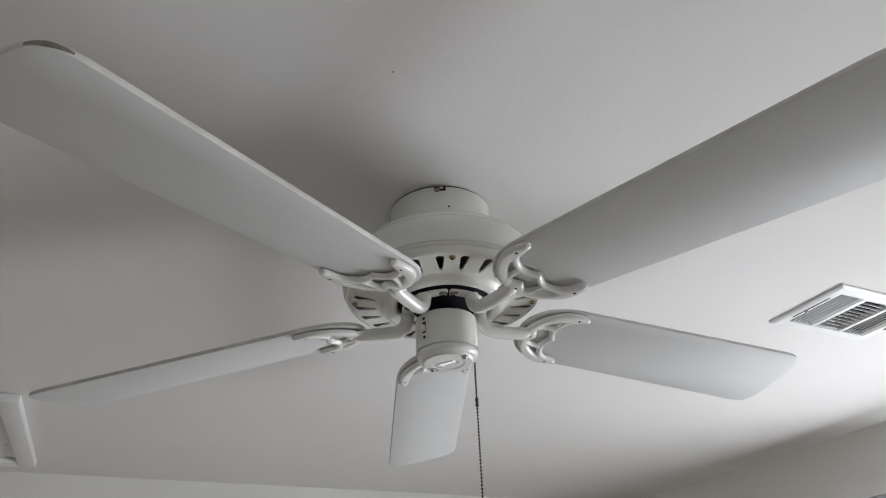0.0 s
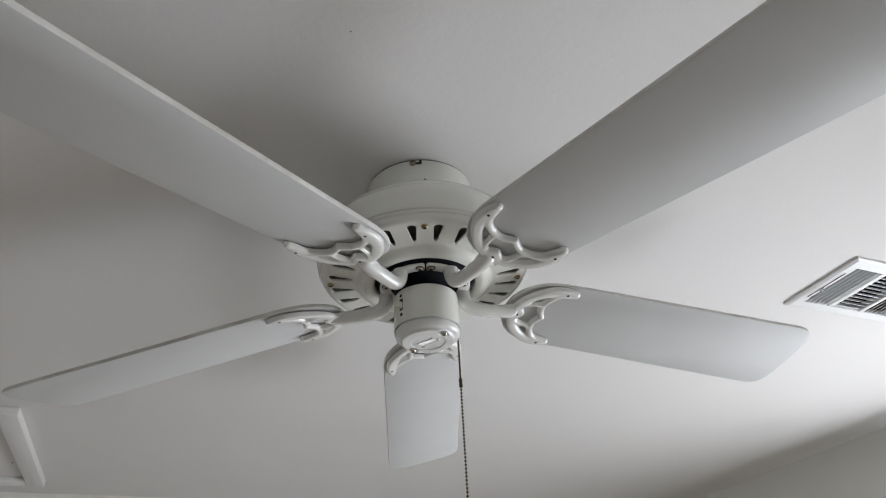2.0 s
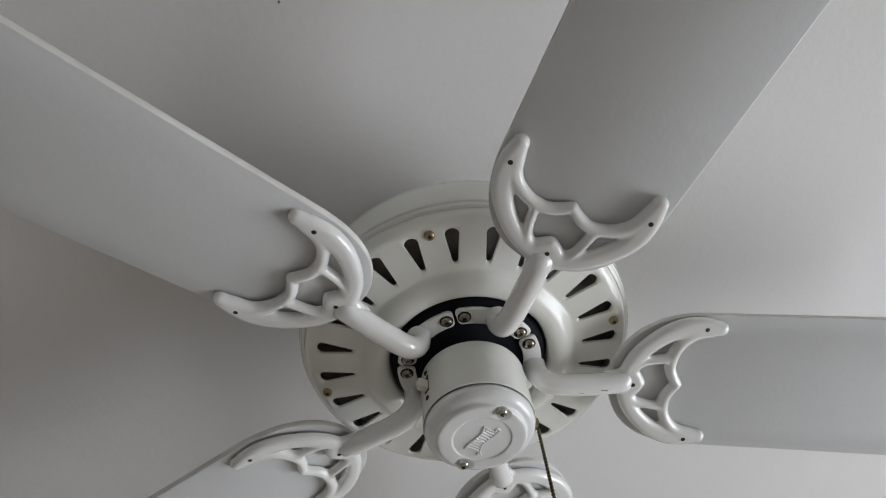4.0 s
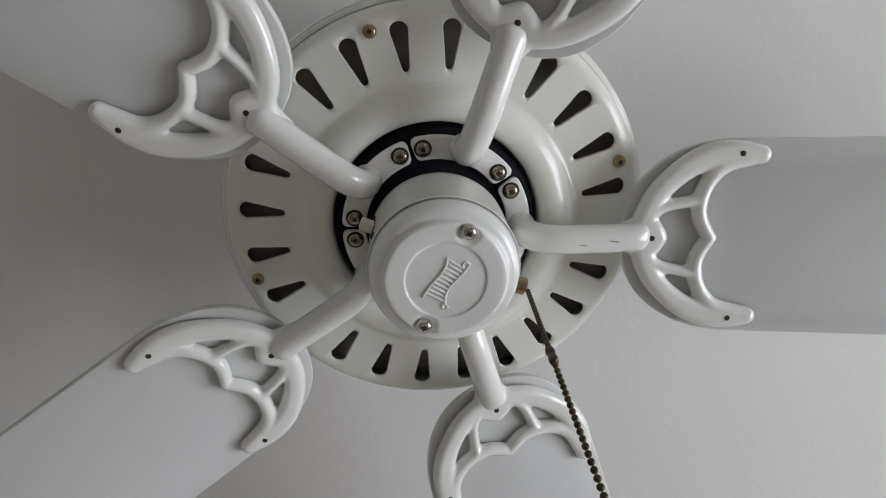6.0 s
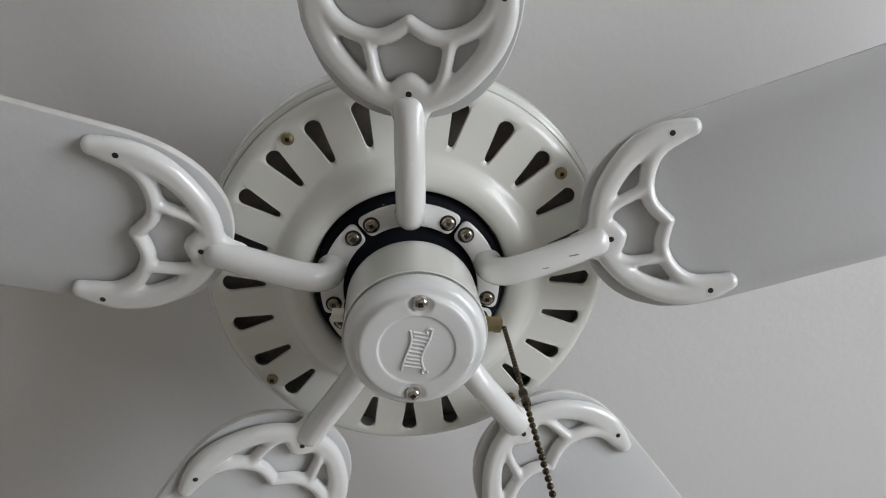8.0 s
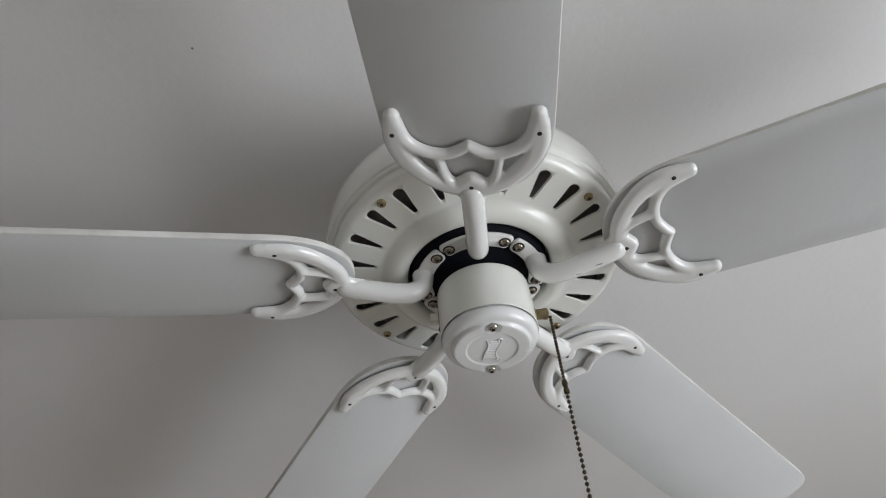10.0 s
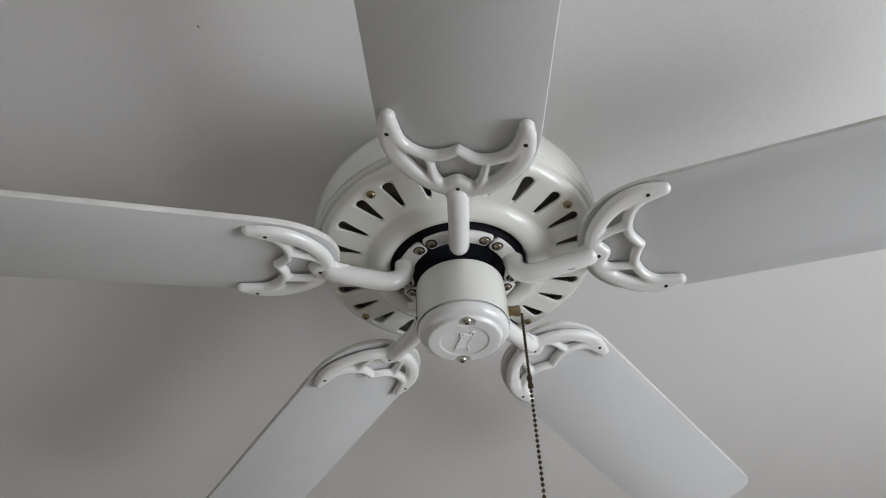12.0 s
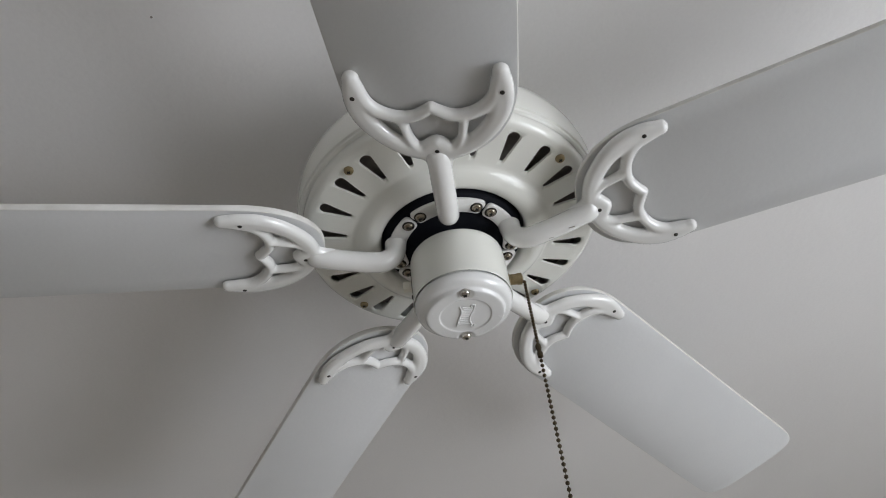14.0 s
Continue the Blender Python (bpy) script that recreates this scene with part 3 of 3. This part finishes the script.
def foot():
    """A flat curved foot with rounded ends, bolted under the flywheel."""
    half, r0, r1, rc = radians(34.8), 0.338, 0.453, 0.030
    out = []
    for r, a, s, q in ((r0, -half, 1, 1), (r1, -half, -1, 1), (r1, half, -1, -1), (r0, half, 1, -1)):
        ca = a + q * rc / r
        centre = Vector(((r + s * rc) * math.cos(ca), (r + s * rc) * math.sin(ca)))
        start = {(1, 1): 180, (-1, 1): 270, (-1, -1): 0, (1, -1): 90}[(s, q)]
        for k in range(5):
            t = radians(start + 22.5 * k) + ca
            out.append(centre + rc * Vector((math.cos(t), math.sin(t))))
        if (s, q) == (-1, 1):
            out += [Vector((r1 * math.cos(b), r1 * math.sin(b))) for b in np.linspace(-half + 0.12, half - 0.12, 14)]
        if (s, q) == (1, -1):
            out += [Vector((r0 * math.cos(b), r0 * math.sin(b))) for b in np.linspace(half - 0.14, -half + 0.14, 14)]
    return slab(bmesh.new(), [(p.x * U, p.y * U) for p in out], 0.162 * U, 0.190 * U, 0.008 * U)


def blade_outline():
    pts = []
    a, b, cx, p = 0.585, 0.468, 1.46, 2.25
    for i in range(33):
        t = math.pi / 2 * (1 + i / 16)
        c, s = math.cos(t), math.sin(t)
        pts.append((cx - a * abs(c) ** (2 / p), b * math.copysign(abs(s) ** (2 / p), s)))
    tip = []
    for i in range(41):
        t = math.pi / 2 * (-1 + i / 20)
        c, s = math.cos(t), math.sin(t)
        tip.append((4.22 + 0.345 * abs(c) ** (2 / 4.0), 0.532 * math.copysign(abs(s) ** (2 / 4.2), s)))
    return [(x * U, y * U) for x, y in pts + tip]


def blade_mesh():
    bm = bmesh.new()
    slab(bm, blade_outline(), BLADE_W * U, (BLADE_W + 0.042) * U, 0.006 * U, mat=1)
    return bm


def worn_patch():
    """A thin scuffed strip round one corner of the blade's edge."""
    ring = [Vector(p) for p in blade_outline() if p[0] > 4.36 * U and p[1] > 0.36 * U]
    bm = bmesh.new()
    rows = []
    for i, p in enumerate(ring):
        d = (ring[min(i + 1, len(ring) - 1)] - ring[max(i - 1, 0)]).normalized()
        out = Vector((d.y, -d.x))
        thin = 0.010 * abs(2 * i / (len(ring) - 1) - 1)
        lo, hi = (BLADE_W + 0.004 + thin) * U, (BLADE_W + 0.038 - thin) * U
        q = p + out * 0.0004
        e = p - out * 0.0010
        rows.append([bm.verts.new((*q, lo)), bm.verts.new((*q, hi)), bm.verts.new((*e, hi)), bm.verts.new((*e, lo))])
    for a, b in zip(rows, rows[1:]):
        for k in range(4):
            bm.faces.new([a[k - 1], a[k], b[k], b[k - 1]])
    bm.faces.new(rows[0])
    bm.faces.new(rows[-1][::-1])
    return bm


DROOPS = (0.064, 0.086, 0.093, 0.092, 0.098)
TWISTS = (0.0, 0.02, -0.009, 0.0, 0.0)


def sag(k):
    """Each blade hangs a little more or less than its arm."""
    return Matrix.Translation((1.2 * U, 0, 0)) @ Matrix.Rotation(DROOPS[k] - DROOP, 4, "Y") @ Matrix.Rotation(TWISTS[k], 4, "X") @ Matrix.Translation((-1.2 * U, 0, 0))


SPOTS = [(1.0, 0.0), (1.390, 0.384), (1.390, -0.399)]
for k in range(5):
    turn = Matrix.Rotation(radians(-72 * k), 4, "Z")
    if k == 0:
        bar = part("blade_arm", arm_bar(), CASTING, fan, "white cast blade arm with scrolled crescent end", m=turn, sharp=60)
        piece = part("crescent", arm_casting(), CASTING, bar, m=TILTED, sharp=75)
        flange = part("foot", foot(), CASTING, bar, sharp=50)
        bolts = []
        for s in (-1, 1):
            a = radians(28.0) * s
            bolts.append(part("screw", pan_screw(0.034 * U, 0.022 * U, True), [STEEL, SLOTTED], bar, "steel screw", m=Matrix.Translation((0.3952 * U * math.cos(a), 0.3952 * U * math.sin(a), 0.163 * U)) @ Matrix.Rotation(a + 0.6 * s, 4, "Z")))
        pins = []
        for x, y in SPOTS:
            w = ARM_TOP - ARM_SIDE - ARM_BULGE
            # Raised dark disc, coloured for the shade inside the screw hole.
            bm = lathe([(0.0134, BLADE_W - w), (0.0134, -0.0010), (0.0120, -0.0022), (0.006, -0.0026), (0, -0.0014)], 16, U)
            pins.append(part("blade_screw", bm, SLOTTED, bar, "blade screw, dark for the shade in its hole", m=TILTED @ Matrix.Translation((x * U, y * U, w * U))))
        for x, y, n in ((0.655, 0.004, 0.016), (0.800, -0.010, 0.022)):
            bm = boxed(-n * U, n * U, -0.0022 * U, 0.0022 * U, -0.0010 * U, 0.0040 * U, 0.0006 * U)
            part("scuff_mark", bm, SCUFF, bar, "small dark scuff", m=Matrix.Translation((x * U, y * U, (-0.0725 + 0.009 * max(0, (x - 0.64) / 0.2)) * U)) @ Matrix.Rotation(0.15, 4, "Z"))
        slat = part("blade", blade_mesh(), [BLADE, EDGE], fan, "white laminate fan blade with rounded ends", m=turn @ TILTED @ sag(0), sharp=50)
    else:
        b2 = again(bar, fan, turn)
        for o in (piece, flange, *bolts, *pins):
            again(o, b2, o.matrix_basis.copy())
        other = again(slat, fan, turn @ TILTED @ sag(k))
        if k == 2:
            part("worn_patch", worn_patch(), SCUFF, other, "brown scuffed edge at the blade tip")

# ---- switch housing ----
cup = [(0.0, 0.052), (0.288, 0.052), (0.300, 0.048), (0.312, 0.040), (0.316, 0.028), (0.317, -0.02), (0.318, -0.280), (0.3195, -0.300), (0.3210, -0.310), (0.3205, -0.316), (0.3185, -0.3180), (0.315, -0.315), (0.300, -0.300)]
housing = part("switch_housing", lathe(cup, 96, U), ENAMEL, fan, "white enamelled switch housing", sharp=50)
capp = [(0.296, -0.300), (0.296, -0.318), (0.307, -0.3195), (0.3110, -0.324), (0.3125, -0.334), (0.3115, -0.347), (0.3075, -0.364), (0.300, -0.379), (0.289, -0.390), (0.275, -0.397), (0.262, -0.400), (0.257, -0.404), (0.253, -0.412), (0.249, -0.421), (0.244, -0.4255), (0.238, -0.427)]
capp += [(0.238 - 0.01 * i, -0.4275) for i in range(1, 7)] + [(0.170, -0.4275), (0.166, -0.4265), (0.163, -0.4225), (0.159, -0.4215), (0.15, -0.4215), (0, -0.4215)]
bm = lathe(capp, 160, U)
CAP_SCREWS = [Vector((0.2233 * U * math.cos(radians(a)), 0.2233 * U * math.sin(radians(a)))) for a in (-67.3, 112.7)]
for v in bm.verts:
    for c in CAP_SCREWS:
        d = (v.co.xy - c).length / (0.058 * U)
        if d < 1 and v.co.z < -0.395 * U:
            v.co.z = max(v.co.z, -0.4275 * U + 0.016 * U * min(1.0, 2.2 * (1 - d)))
cap = part("cap", bm, CAP, fan, "white domed end cap with a stepped rim", sharp=60)
for c in CAP_SCREWS:
    part("screw", pan_screw(0.033 * U, 0.032 * U), [CHROME, SLOTTED], cap, "shiny steel screw", m=Matrix.Translation((c.x, c.y, -0.4115 * U)) @ Matrix.Rotation(c.x * 90, 4, "Z"))


def emblem():
    """One moulded emblem: a waving ribbon with curled ends over a row of plain bars."""
    lines = []

    def wave(x):
        return 0.014 * math.sin((x + 0.115) / 0.23 * 5.2 + 0.4)

    for side in (-1, 1):
        xs = np.linspace(-0.104, 0.100 - 0.006 * side, 20)
        lines.append(([(x, side * (0.036 + 0.020 * abs(x / 0.115) ** 2) + wave(x)) for x in xs], 0.0070))
    for i in range(10):
        x = -0.090 + 0.0195 * i
        low, high = (0.048, 0.038) if i < 2 else (0.032, 0.026 + 0.006 * (i % 2))
        lines.append(([(x - 0.004, wave(x) - low), (x + 0.004, wave(x) + high)], 0.0056))
    for x, y, a0 in ((-0.112, -0.046, 0.2), (0.098, -0.050, 4.7)):
        lines.append(([(x + 0.013 * math.cos(t), y + 0.013 * math.sin(t)) for t in np.linspace(a0, a0 + 4.4, 10)], 0.0060))
    gx, gy = np.meshgrid(np.linspace(-0.135, 0.130, 150), np.linspace(-0.080, 0.080, 92), indexing="ij")
    near = np.full(gx.shape, 9.0)
    for pts, r in lines:
        for (ax, ay), (bx, by) in zip(pts, pts[1:]):
            qx, qy = bx - ax, by - ay
            t = np.clip(((gx - ax) * qx + (gy - ay) * qy) / (qx * qx + qy * qy), 0, 1)
            near = np.minimum(near, np.hypot(gx - ax - t * qx, gy - ay - t * qy) - r)
    s = np.clip(-near / 0.0070, 0, 1)
    rise = np.where(near < 0, 0.0075 * np.sqrt(1 - (1 - s) ** 2), -0.0012)
    bm = bmesh.new()
    grid = [[bm.verts.new((gx[i, j] * U, gy[i, j] * U, (-0.4215 - rise[i, j]) * U)) for j in range(92)] for i in range(150)]
    for a, b in zip(grid, grid[1:]):
        for j in range(91):
            bm.faces.new([a[j], b[j], b[j + 1], a[j + 1]])
    return part("emblem", bm, CAP, cap, "raised white emblem", m=Matrix.Rotation(EMBLEM, 4, "Z") @ Matrix.Diagonal((0.94, -0.92, 1, 1)), sharp=80)


emblem()
m = Matrix.Rotation(radians(-158), 4, "Z") @ Matrix.Translation((0.317 * U, 0, -0.12 * U))
part("switch_slot", boxed(-0.004 * U, 0.0025 * U, -0.024 * U, 0.024 * U, -0.06 * U, 0.06 * U, 0.001 * U), SLOTTED, housing, "dark slot of the reverse switch", m=m)
part("reverse_switch", boxed(-0.01 * U, 0.058 * U, -0.021 * U, 0.021 * U, -0.045 * U, 0.02 * U, 0.006 * U), NUB, housing, "ivory plastic slide switch", m=m)
for dz in (-0.105, 0.095):
    part("screw", lathe([(0.016, -0.002), (0.016, 0.004), (0.010, 0.008), (0, 0.009)], 14, U), SLOTTED, housing, "small dark screw", m=m @ Matrix.Translation((0, 0, dz * U)) @ Matrix.Rotation(radians(90), 4, "Y"))

# ---- pull chain ----
noz = Matrix.Rotation(radians(22.8), 4, "Z") @ Matrix.Translation((0.310 * U, 0, NOZ_Z * U)) @ Matrix.Rotation(radians(90), 4, "Y")
nozzle = part("chain_outlet", lathe([(0.047, 0), (0.047, 0.010), (0.036, 0.016), (0.036, 0.060), (0.040, 0.066), (0.040, 0.092), (0.026, 0.100), (0.018, 0.096), (0, 0.09)], 24, U), BRASS, housing, "aged brass chain outlet", m=noz)


def chain():
    """Bead chain: a short run over the outlet's lip, then straight down."""
    bm = bmesh.new()
    inv = FAN.inverted()
    down = (inv.to_3x3() @ Vector((-0.016, -0.004, -1))).normalized()
    a = Vector((0.378 * U * 0.985, 0.162 * U * 0.985, (NOZ_Z + 0.005) * U))
    b = Vector((0.384 * U, 0.164 * U, (NOZ_Z - 0.03) * U))
    path = [a, b]
    step = 0.0245 * U
    while path[-1].z > -3.1 * U:
        path.append(path[-1] + down * (step if path[-1].z > -0.738 * U else 1.38 * step))
    ball = bmesh.new()
    bmesh.ops.create_icosphere(ball, subdivisions=2, radius=U)
    me = bpy.data.meshes.new("bead_tmp")
    ball.to_mesh(me)
    ball.free()
    co = [v.co.copy() for v in me.vertices]
    faces = [tuple(p.vertices) for p in me.polygons]
    bpy.data.meshes.remove(me)
    for p in path:
        size = 0.0118 if p.z > -0.738 * U else 0.0122
        vs = [bm.verts.new(p + c * size) for c in co]
        for f in faces:
            bm.faces.new([vs[i] for i in f])
    tube(bm, path, [0.0024 * U] * len(path), 6)
    out = part("pull_chain", bm, CHAIN, fan, "dark bronze bead pull chain", sharp=80)
    k = min(range(len(path)), key=lambda i: abs(path[i].z + 0.738 * U))
    joint = lathe([(0.006, 0.048), (0.017, 0.042), (0.019, 0.02), (0.014, 0.006), (0.014, -0.006), (0.019, -0.02), (0.017, -0.042), (0.006, -0.048)], 16, U)
    part("connector", joint, CHAIN, out, "bell-shaped chain connector", m=Matrix.Translation(path[k]))
    return out


chain()
